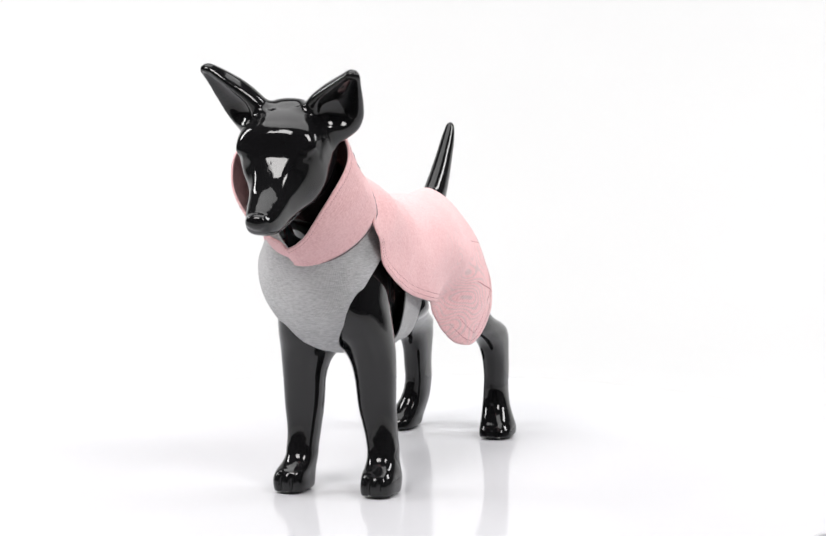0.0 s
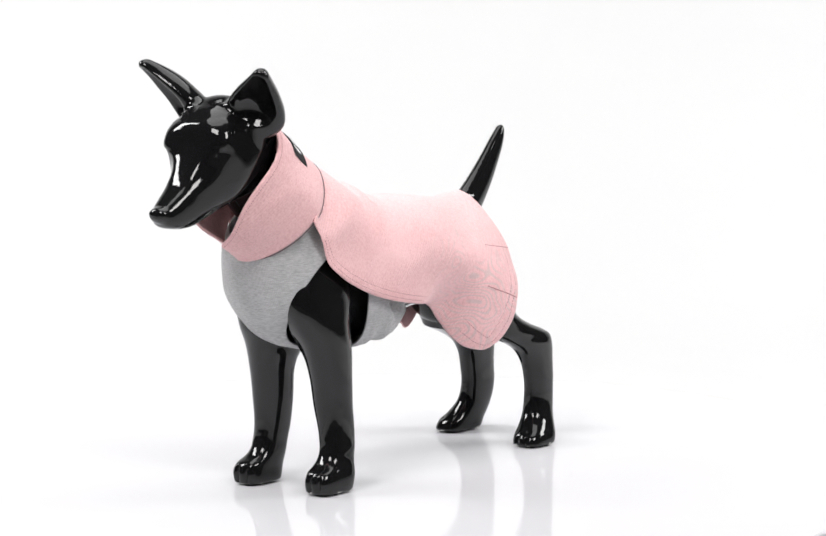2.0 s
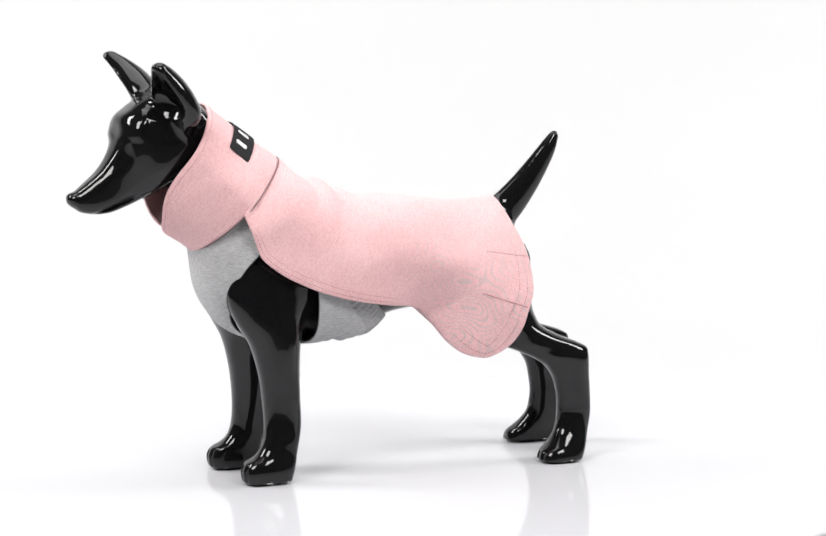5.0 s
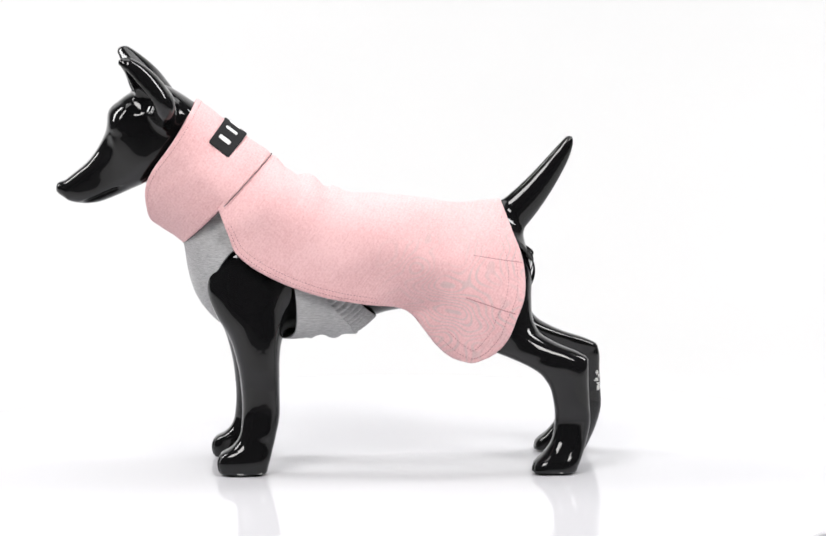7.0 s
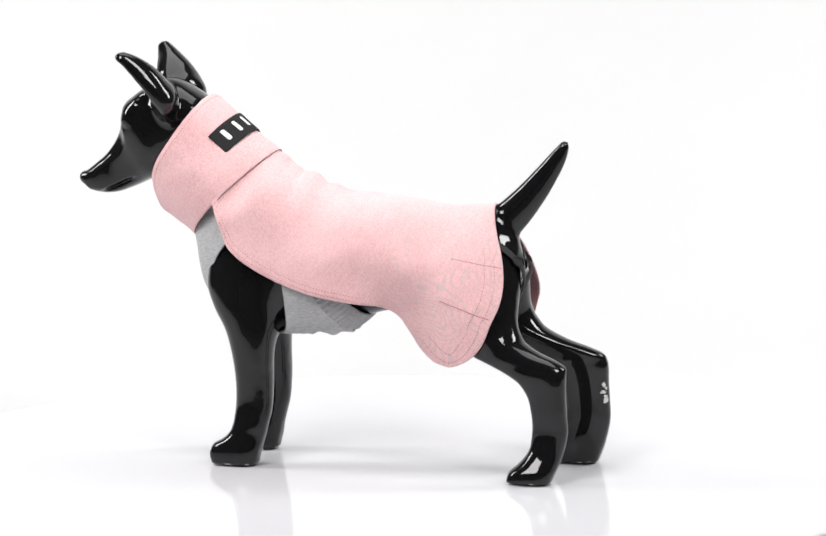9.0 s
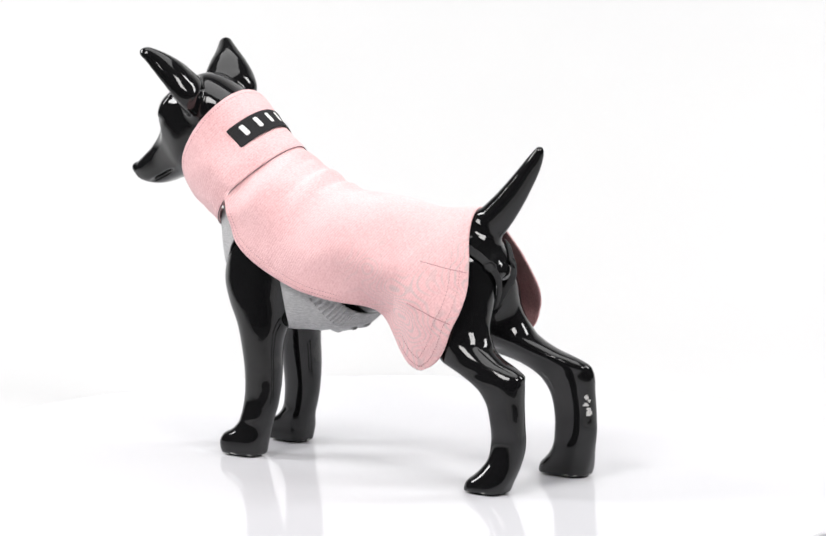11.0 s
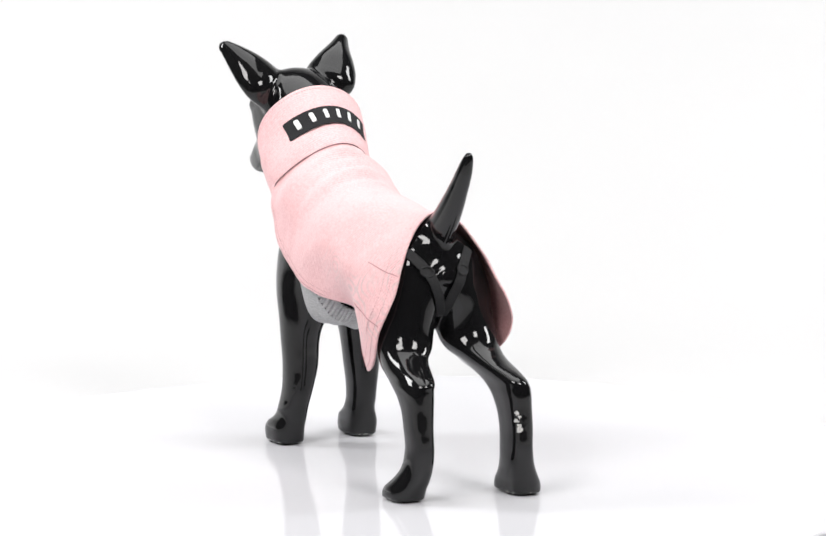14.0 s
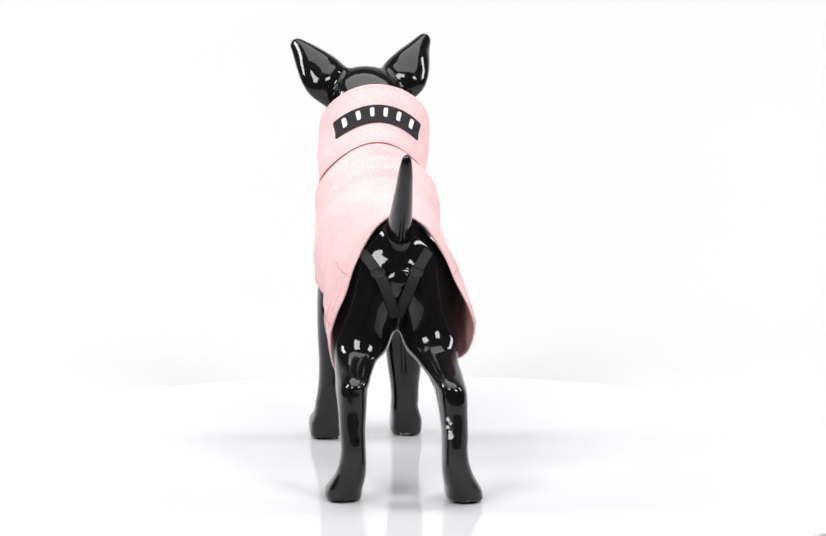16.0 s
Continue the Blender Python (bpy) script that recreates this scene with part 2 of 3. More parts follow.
class Clay:
    def __init__(self):
        self.f = np.full(SIZE, 0.05, np.float32)

    def window(self, lo, hi):
        i0 = np.clip(((lo - LOW) / VOX).astype(int), 0, SIZE - 1)
        i1 = np.clip(((hi - LOW) / VOX).astype(int) + 2, 1, SIZE)
        sl = tuple(slice(a, b) for a, b in zip(i0, i1))
        x, y, z = AX[0][sl[0]][:, None, None], AX[1][sl[1]][None, :, None], AX[2][sl[2]][None, None, :]
        return sl, np.broadcast_arrays(x, y, z)

    def add(self, solid, k=0.012):
        field, lo, hi = solid
        sl, (x, y, z) = self.window(lo, hi)
        self.f[sl] = blend(self.f[sl], field(x, y, z).astype(np.float32), k)

    def cut(self, solid, k=0.004):
        field, lo, hi = solid
        sl, (x, y, z) = self.window(lo, hi)
        self.f[sl] = -blend(-self.f[sl], field(x, y, z).astype(np.float32), k)

    def at(self, p):
        g = (p - LOW) / VOX
        i = np.clip(np.floor(g).astype(int), 0, SIZE - 2)
        t = (g - i)
        out = 0
        for dx in (0, 1):
            for dy in (0, 1):
                for dz in (0, 1):
                    wgt = np.abs(1 - dx - t[:, 0]) * np.abs(1 - dy - t[:, 1]) * np.abs(1 - dz - t[:, 2])
                    out = out + wgt * self.f[i[:, 0] + dx, i[:, 1] + dy, i[:, 2] + dz]
        return out

    def skin(self):
        """Surface nets: one vertex in each cell that the surface crosses."""
        f = self.f
        inside = f < 0
        c = [inside[i:SIZE[0] - 1 + i, j:SIZE[1] - 1 + j, k:SIZE[2] - 1 + k] for i in (0, 1) for j in (0, 1) for k in (0, 1)]
        count = sum(x.astype(np.int8) for x in c)
        cells = np.argwhere((count > 0) & (count < 8))
        index = np.full(SIZE - 1, -1, np.int64)
        index[tuple(cells.T)] = np.arange(len(cells))
        total, weight = np.zeros((len(cells), 3)), np.zeros((len(cells), 1))
        corners = [(i, j, k) for i in (0, 1) for j in (0, 1) for k in (0, 1)]
        for ca in corners:
            for ax in range(3):
                if ca[ax]:
                    continue
                cb = tuple(v + (n == ax) for n, v in enumerate(ca))
                fa = f[tuple((cells + ca).T)]
                fb = f[tuple((cells + cb).T)]
                m = (fa < 0) != (fb < 0)
                t = np.where(m, fa / np.where(m, fa - fb, 1), 0)
                pt = cells + np.array(ca) + np.eye(3)[ax] * t[:, None]
                total += pt * m[:, None]
                weight += m[:, None]
        verts = LOW + VOX * total / weight
        faces = []
        for ax in range(3):
            b, d = [(1, 2), (2, 0), (0, 1)][ax]
            lo = np.take(inside, range(SIZE[ax] - 1), ax)
            hi = np.take(inside, range(1, SIZE[ax]), ax)
            e = np.argwhere(lo != hi)
            e = e[(e[:, b] > 0) & (e[:, d] > 0)]
            flip = ~lo[tuple(e.T)]
            eb, ed = np.eye(3, dtype=int)[b], np.eye(3, dtype=int)[d]
            ok = (e[:, b] < SIZE[b] - 1) & (e[:, d] < SIZE[d] - 1)
            e, flip = e[ok], flip[ok]
            q = np.stack([index[tuple((e - eb - ed).T)], index[tuple((e - ed).T)], index[tuple(e.T)], index[tuple((e - eb).T)]], 1)
            q[flip] = q[flip][:, ::-1]
            faces.append(q)
        faces = np.concatenate(faces)
        # even out the steps of the grid, then lay the points on the surface again
        edges = np.concatenate([faces[:, [i, (i + 1) % 4]] for i in range(4)])
        for _ in range(4):
            acc, n = np.zeros_like(verts), np.zeros(len(verts))
            np.add.at(acc, edges[:, 0], verts[edges[:, 1]])
            np.add.at(acc, edges[:, 1], verts[edges[:, 0]])
            np.add.at(n, edges[:, 0], 1), np.add.at(n, edges[:, 1], 1)
            verts = 0.5 * verts + 0.5 * acc / n[:, None]
        grad = lambda p, e: np.stack([self.at(p + np.eye(3)[i] * e) - self.at(p - np.eye(3)[i] * e) for i in range(3)], 1) / (2 * e)
        for _ in range(2):
            g = grad(verts, VOX)
            step = self.at(verts) / np.maximum((g * g).sum(1), 0.05)
            verts = verts - np.clip(step, -0.002, 0.002)[:, None] * g
        return verts, faces


def turned(p, side=1):
    """From the head's own space (x ahead of the skull, y to its left) to the dog's."""
    a = radians(3.4)
    x, y, z = p[0], p[1] * side, p[2]
    return (0.235 + x * math.cos(a) - y * math.sin(a), -0.013 + x * math.sin(a) + y * math.cos(a), z)


def swung(d, side=1):
    a = radians(3.4)
    x, y = d[0], d[1] * side
    return (x * math.cos(a) - y * math.sin(a), x * math.sin(a) + y * math.cos(a), d[2])


def limb(clay, x, y, side, rows, k, top_cap):
    """Rows: height, front edge, rear edge, offset outwards, half width, power."""
    clay.add(loft((x, y, 0), (0, 0, 1), (1, 0, 0), [
        (r[0], (r[1] + r[2]) / 2, -side * r[3], (r[1] - r[2]) / 2, (r[1] - r[2]) / 2, r[4], r[5]) for r in rows], 0.003, top_cap), k)


def toe_lines(clay, x, y, high):
    """Upright grooves between the toes."""
    for dy in (-0.006, 0.006):
        clay.cut(loft((x, y + dy, 0.003), (0, 0, 1), (1, 0, 0), (
            (0, 0, 0, 0.0028, 0.0028, 0.0012, 2.0), (high / 2, 0, 0, 0.0030, 0.0030, 0.0013, 2.0), (high, 0, 0, 0.0014, 0.0014, 0.0010, 2.0)), 0.002, 0.004), 0.003)


def front_leg(clay, x, y, side, out, wider, rear):
    """Edges are given for a leg whose paw stands at 0.161. out, wider, rear: what sets the upper leg apart."""
    rows = (
        (0.000, 0.1850, 0.1340, 0.004, 0.0170, 3.2),
        (0.005, 0.1870, 0.1330, 0.004, 0.0178, 3.2),
        (0.019, 0.1868, 0.1295, 0.004, 0.0178, 3.2),
        (0.0245, 0.1830, 0.1280, 0.003, 0.0172, 3.0),
        (0.029, 0.1745, 0.1270, 0.002, 0.0165, 2.8),
        (0.036, 0.1670, 0.1250, 0.001, 0.0159, 2.5),
        (0.044, 0.1630, 0.1235, 0.001, 0.0155, 2.5),
        (0.056, 0.1610, 0.1210, 0.000, 0.0152, 2.4),
        (0.091, 0.1610, 0.1205, -0.002, 0.0170, 2.3),
        (0.120, 0.1650, 0.1205, -0.003, 0.0190, 2.2),
        (0.150, 0.1740, 0.1185, -0.005, 0.0212, 2.1),
        (0.175, 0.1880, 0.1170, -0.007, 0.0218, 2.0),
        (0.200, 0.1960, 0.1150, -0.009, 0.0200, 2.0),
        (0.235, 0.1820, 0.1180, -0.012, 0.0160, 2.0),
        (0.258, 0.1650, 0.1250, -0.019, 0.0090, 2.0))
    high = [max(0.25, min(1.0, (q[0] - 0.02) / 0.07)) for q in rows]
    limb(clay, x - 0.161, y, side, [(q[0], q[1], q[2] - rear * (h - 0.25), q[3] + out * h, q[4] + wider * (h - 0.25), q[5]) for q, h in zip(rows, high)], 0.020, 0.02)
    toe_lines(clay, x + 0.026, y + side * 0.004, 0.022)


def hind_leg(clay, x, y, side, out, hock):
    """x: how far the leg stands ahead of the one beside it. out: how much further out its thigh bulges. hock: how far in the hock bends."""
    shank = ((0.0, 0.0, 0.001), (0.02, -0.2, 0.0022), (0.053, -0.65, 0.0014), (0.085, -0.8, 0.0020), (0.115, -1.0, 0.0035), (0.130, -1.0, 0.0042), (0.150, -0.9, 0.0052), (0.175, -0.35, 0.003), (0.21, 0.0, 0.0), (0.27, 0.0, 0.0))
    rows = (
        (0.000, -0.1550, -0.2030, 0.004, 0.0172, 3.2),
        (0.006, -0.1555, -0.2055, 0.004, 0.0178, 3.0),
        (0.014, -0.1590, -0.2090, 0.003, 0.0168, 2.8),
        (0.020, -0.1660, -0.2115, 0.001, 0.0155, 2.6),
        (0.032, -0.1760, -0.2155, -0.002, 0.0135, 2.4),
        (0.053, -0.1810, -0.2200, -0.003, 0.0118, 2.5),
        (0.076, -0.1800, -0.2192, -0.002, 0.0115, 2.6),
        (0.099, -0.1725, -0.2180, -0.002, 0.0118, 2.6),
        (0.110, -0.1630, -0.2180, -0.002, 0.0122, 2.6),
        (0.119, -0.1480, -0.2178, -0.002, 0.0126, 2.5),
        (0.126, -0.1320, -0.2165, -0.003, 0.0132, 2.4),
        (0.132, -0.1180, -0.2060, -0.004, 0.0145, 2.3),
        (0.140, -0.1080, -0.1860, -0.006, 0.0165, 2.2),
        (0.152, -0.0990, -0.1650, -0.010 + 0.5 * out, 0.0215, 2.1),
        (0.166, -0.0900, -0.1520, -0.015 + out, 0.0255, 2.0),
        (0.185, -0.0820, -0.1460, -0.020 + out, 0.0290, 2.0),
        (0.210, -0.0800, -0.1430, -0.023 + out, 0.0285, 2.0),
        (0.240, -0.0850, -0.1370, -0.030 + out, 0.0220, 2.0),
        (0.268, -0.0900, -0.1280, -0.042 + out, 0.0140, 2.0))
    back = [x * max(0.0, min(1.0, 1 - (r[0] - 0.115) / 0.07)) for r in rows]
    limb(clay, 0, y, side, [(r[0], r[1] + 0.55 * b, r[2] + b, r[3] + hock * float(curve(r[0], shank, 1)) - float(curve(r[0], shank, 2)) * max(0.0, min(1.2, (r[0] - 0.115) / 0.03)), r[4] + float(curve(r[0], shank, 2)), r[5])
                            for r, b in zip(rows, back)], 0.022, 0.03)
    toe_lines(clay, x - 0.155, y + side * 0.004, 0.014)


def mannequin():
    clay = Clay()
    # trunk: x, height of the axis, top, bottom, half width
    clay.add(loft((0, 0, 0.23), (1, 0, 0), (0, 0, 1), (
        (-0.156, 0.000, -0.004, 0.034, 0.031, 0.034, 2.0), (-0.125, 0.002, -0.003, 0.047, 0.045, 0.044, 2.0), (-0.085, 0.000, -0.003, 0.052, 0.058, 0.048, 2.0),
        (-0.040, 0.002, 0, 0.056, 0.056, 0.050, 2.1), (0.000, 0.004, 0, 0.057, 0.062, 0.048, 2.1), (0.040, 0.004, 0, 0.060, 0.076, 0.048, 2.1),
        (0.080, 0.004, -0.004, 0.069, 0.085, 0.049, 2.2), (0.120, 0.004, -0.007, 0.074, 0.085, 0.047, 2.2), (0.150, 0.004, -0.010, 0.074, 0.081, 0.045, 2.1),
        (0.180, 0.004, -0.010, 0.060, 0.066, 0.044, 2.0), (0.203, 0.006, -0.010, 0.040, 0.045, 0.028, 2.0)), 0.030, 0.012), 0.02)
    # buttocks with a cleft between them
    for side in (-1, 1):
        clay.add(loft((-0.131, side * 0.022 - 0.003, 0.20), (0, -0.30 * side, 0.954), (-1, 0, 0), (
            (-0.058, 0, 0, 0.020, 0.020, 0.016, 2.0), (-0.020, 0, 0, 0.025, 0.020, 0.020, 2.0), (0.020, 0, 0, 0.027, 0.020, 0.021, 2.0),
            (0.050, 0, 0, 0.021, 0.020, 0.018, 2.0)), 0.016, 0.020), 0.014)
    # neck
    clay.add(loft((0.130, -0.010, 0.270), (0.115, -0.003, 0.105), (-0.6, 0, 0.8), (
        (-0.02, 0, 0, 0.048, 0.050, 0.047, 2.0), (0.05, 0, 0, 0.042, 0.048, 0.042, 2.0), (0.10, 0, 0, 0.033, 0.045, 0.036, 2.0),
        (0.160, -0.004, 0, 0.024, 0.038, 0.030, 2.0)), 0.02, 0.02), 0.02)
    # skull and muzzle
    clay.add(loft(turned((0, 0, 0.385)), swung((0.838, 0, -0.545)), (0.545, 0, 0.838), (
        (-0.036, -0.017, 0, 0.018, 0.020, 0.026, 2.0), (-0.026, -0.010, 0, 0.0275, 0.028, 0.0335, 2.0), (-0.012, -0.002, 0, 0.0410, 0.038, 0.0405, 2.1), (0.018, 0.000, 0, 0.0485, 0.043, 0.0450, 2.6),
        (0.036, 0.000, 0, 0.0485, 0.044, 0.0445, 3.0), (0.0530, -0.001, 0, 0.0455, 0.0405, 0.0425, 3.1), (0.0640, -0.004, 0, 0.0355, 0.0375, 0.0380, 3.1), (0.080, -0.006, 0, 0.0265, 0.0330, 0.0290, 3.0),
        (0.100, -0.008, 0, 0.0205, 0.0275, 0.0218, 3.1), (0.120, -0.008, 0, 0.0178, 0.0218, 0.0183, 3.0), (0.1345, -0.006, 0, 0.0145, 0.0146, 0.0152, 2.7),
        (0.1455, -0.003, 0, 0.0090, 0.0070, 0.0110, 2.4)), 0.018, 0.004), 0.012)
    for side in (1, -1):
        # brow, eye socket and cheek
        clay.add(loft(turned((0.050, 0.022, 0.392) if side > 0 else (0.052, 0.0255, 0.390), side), swung((0.55, 0.22, -0.8), side), (0.8, 0, 0.5), (
            (-0.010, 0, 0, 0.006, 0.014, 0.012, 2.0), (0.010, 0, 0, 0.0085, 0.014, 0.014, 2.0), (0.026, 0, 0, 0.005, 0.012, 0.012, 2.0)), 0.008, 0.006), 0.008)
        clay.cut(loft(turned((0.083, 0.037, 0.354), side), swung((0.62, -0.22, -0.6), side), (0.3, 1, 0), (
            (-0.020, 0, 0, 0.011, 0.011, 0.010, 2.0), (0.0, 0, 0, 0.0165, 0.0165, 0.0150, 2.0), (0.028, 0, 0, 0.011, 0.011, 0.011, 2.0)), 0.012, 0.014), 0.007)
        # nostril
        clay.cut(loft(turned((0.1250, 0.0072, 0.3100), side), swung((-0.6, 0.6, -0.2), side), (0, 0, 1), (
            (-0.006, 0, 0, 0.0026, 0.0026, 0.0034, 2.0), (0.004, 0, 0, 0.0026, 0.0026, 0.0034, 2.0), (0.007, 0, 0, 0.0012, 0.0012, 0.0018, 2.0)), 0.002, 0.003), 0.002)
        # ear: a leaf, hollowed in front
        tip, base = np.array((0.051, 0.079, 0.4545 if side > 0 else 0.4585)), np.array((0.006, 0.029, 0.384))
        a = (tip - base) / np.linalg.norm(tip - base)
        ahead = np.array((0.86, 0.34, -0.35) if side > 0 else (0.77, 0.52, -0.35))
        long = float(np.linalg.norm(tip - base))
        clay.add(loft(turned(base, side), swung(a, side), swung(ahead, side), (
            (-0.004, 0.003, 0, 0.012, 0.009, 0.0145, 2.0), (0.010, 0.002, 0, 0.013, 0.014, 0.0215, 2.0), (0.026, -0.001, 0, 0.013, 0.020, 0.0305, 2.0), (0.042, -0.001, 0, 0.011, 0.020, 0.0300, 2.0),
            (0.062, 0.000, 0, 0.009, 0.019, 0.0230, 2.0), (0.082, 0.002, 0, 0.007, 0.015, 0.0135, 2.0), (long + 0.003, 0.003, 0, 0.004, 0.007, 0.0055, 2.0)), 0.004, 0.006), 0.006)
        inner = np.array(base) + ahead / np.linalg.norm(ahead) * 0.0135
        clay.cut(loft(turned(inner, side), swung(a, side), swung(ahead, side), (
            (0.022, 0, 0, 0.014, 0.012, 0.014, 2.0), (0.040, 0, 0, 0.015, 0.018, 0.0225, 2.0), (0.062, 0, 0, 0.012, 0.015, 0.0180, 2.0),
            (0.082, -0.001, 0, 0.009, 0.010, 0.0100, 2.0), (long - 0.006, -0.002, 0, 0.006, 0.006, 0.0040, 2.0)), 0.010, 0.006), 0.004)
    for side in (1, -1):
        # mouth
        clay.cut(loft(turned((0.0960, 0.0150, 0.2960), side), swung((-0.040, 0.010, 0.0172), side), (0.4, 0, 0.9), (
            (-0.008, 0, 0, 0.0020, 0.0020, 0.0070, 2.0), (0.012, 0, 0, 0.0022, 0.0022, 0.0075, 2.0), (0.036, 0, 0, 0.0024, 0.0022, 0.0070, 2.0), (0.048, 0, 0, 0.001, 0.001, 0.003, 2.0)), 0.003, 0.006), 0.0015)
    # nose pad
    clay.add(loft(turned((0.1135, 0, 0.313)), swung((0.8, 0, -0.3)), (0.3, 0, 0.8), (
        (0, 0, 0, 0.006, 0.007, 0.009, 2.2), (0.010, 0, 0, 0.007, 0.007, 0.0105, 2.4), (0.014, 0, 0, 0.004, 0.005, 0.008, 2.4)), 0.003, 0.004), 0.004)
    front_leg(clay, 0.161, 0.046, 1, -0.0075, 0.0034, 0.002)
    front_leg(clay, 0.169, -0.043, -1, 0.0030, 0.0045, 0.005)
    hind_leg(clay, 0.0, 0.0575, 1, 0.0, 0.0035)
    hind_leg(clay, -0.024, -0.0605, -1, 0.006, 0.0085)
    # tail
    clay.add(loft((-0.118, -0.004, 0.262), (-0.086, -0.001, 0.100), (0.76, 0, 0.65), (
        (0.0, -0.001, 0, 0.022, 0.023, 0.0140, 2.0), (0.03, -0.006, 0, 0.019, 0.020, 0.0128, 2.0), (0.06, -0.0075, 0, 0.0160, 0.0165, 0.0112, 2.0),
        (0.09, -0.0060, 0, 0.0125, 0.0130, 0.0090, 2.0), (0.12, -0.0025, 0, 0.0080, 0.0080, 0.0065, 2.0), (0.1335, 0.0005, 0, 0.0040, 0.0040, 0.0040, 2.0)), 0.0, 0.006), 0.016)
    clay.cut((lambda x, y, z: z + 0 * x, np.array((-0.3, -0.2, -0.02)), np.array((0.4, 0.2, 0.004))), 0.0008)
    return clay


clay = mannequin()
verts, faces = clay.skin()


def dog_mannequin():
    me = bpy.data.meshes.new("dog_mannequin")
    v = verts + np.array((0, 0.0068, 0))
    me.from_pydata(v.tolist(), [], faces.tolist())
    me.materials.append(BLACK)
    me.materials.append(CHIP)
    me.polygons.foreach_set("use_smooth", np.ones(len(faces), bool))
    # chipped lacquer on one hock and along the soles
    mid = verts[faces].mean(1)
    chips = np.zeros(len(faces), np.int32)
    for c, r in (((-0.230, -0.0425, 0.0925), 0.0021), ((-0.230, -0.0440, 0.0885), 0.0018), ((-0.230, -0.0425, 0.0845), 0.0020), ((-0.230, -0.0445, 0.0800), 0.0019), ((-0.230, -0.0450, 0.0750), 0.0031)):
        d = np.where(mid[:, 0] < c[0], np.linalg.norm((mid - np.array(c))[:, 1:], axis=1), 1.0)
        near = np.where(d < r * 1.6)[0]
        rag = np.array([noise.noise(Vector(p) * 150) for p in mid[near]])
        chips[near[d[near] < r * (1 + 0.7 * rag)]] = 1
    wob = np.array([noise.noise(Vector(p) * 170) for p in mid[mid[:, 2] < 0.006]])
    low = np.where(mid[:, 2] < 0.006)[0]
    chips[low[(wob > 0.34) & (mid[low, 2] > 0.0006) & (mid[low, 2] < 0.004)]] = 1
    me.polygons.foreach_set("material_index", chips)
    me.update()
    ob = new("dog_mannequin", me)
    return tagged(ob, "standing glossy black lacquered dog mannequin with pricked ears", "mannequin")


dog = dog_mannequin()


# ---- the coat ----
coat = tagged(new("dog_coat"), "pink and grey jersey dog coat worn by the mannequin", "dog coat")
coat.empty_display_size = 0.05

SPINE = ((0.0, 0.137, 0.3530), (0.11, 0.104, 0.3265), (0.22, 0.076, 0.3150), (0.33, 0.047, 0.3055), (0.44, 0.019, 0.3015),
         (0.66, -0.039, 0.2960), (0.88, -0.097, 0.2915), (1.0, -0.126, 0.2945))
HEM_LOW = ((0.0, 0.184, 0.2925), (0.08, 0.1725, 0.262), (0.14, 0.166, 0.245), (0.20, 0.152, 0.232), (0.29, 0.129, 0.218), (0.38, 0.102, 0.206),
           (0.47, 0.073, 0.197), (0.56, 0.045, 0.191), (0.64, 0.016, 0.186), (0.71, -0.008, 0.182), (0.77, -0.024, 0.174), (0.83, -0.037, 0.158),
           (0.90, -0.053, 0.138), (0.95, -0.069, 0.126), (1.0, -0.091, 0.121))
HEM_REAR = ((0.0, -0.126, 0.2945), (0.17, -0.136, 0.265), (0.33, -0.1455, 0.239), (0.46, -0.149, 0.216), (0.62, -0.146, 0.188), (0.71, -0.139, 0.173),
            (0.84, -0.129, 0.148), (0.93, -0.113, 0.130), (1.0, -0.091, 0.121))
ROOF = ((-0.17, 0.288), (-0.126, 0.2945), (-0.097, 0.2915), (-0.039, 0.2960), (0.019, 0.3015), (0.047, 0.3055), (0.076, 0.3150),
        (0.104, 0.3265), (0.131, 0.3465), (0.150, 0.366), (0.180, 0.392))
WIDE = ((-0.16, 0.081, 1.7, 0.72, 0.18, -0.007), (-0.12, 0.080, 1.9, 0.62, 0.14, -0.006), (-0.07, 0.077, 2.0, 0.54, 0.11, -0.003), (0.0, 0.072, 2.1, 0.48, 0.075, -0.002),
        (0.08, 0.070, 2.1, 0.48, 0.080, -0.007), (0.14, 0.069, 2.1, 0.48, 0.080, -0.012), (0.18, 0.066, 2.1, 0.48, 0.09, -0.012))


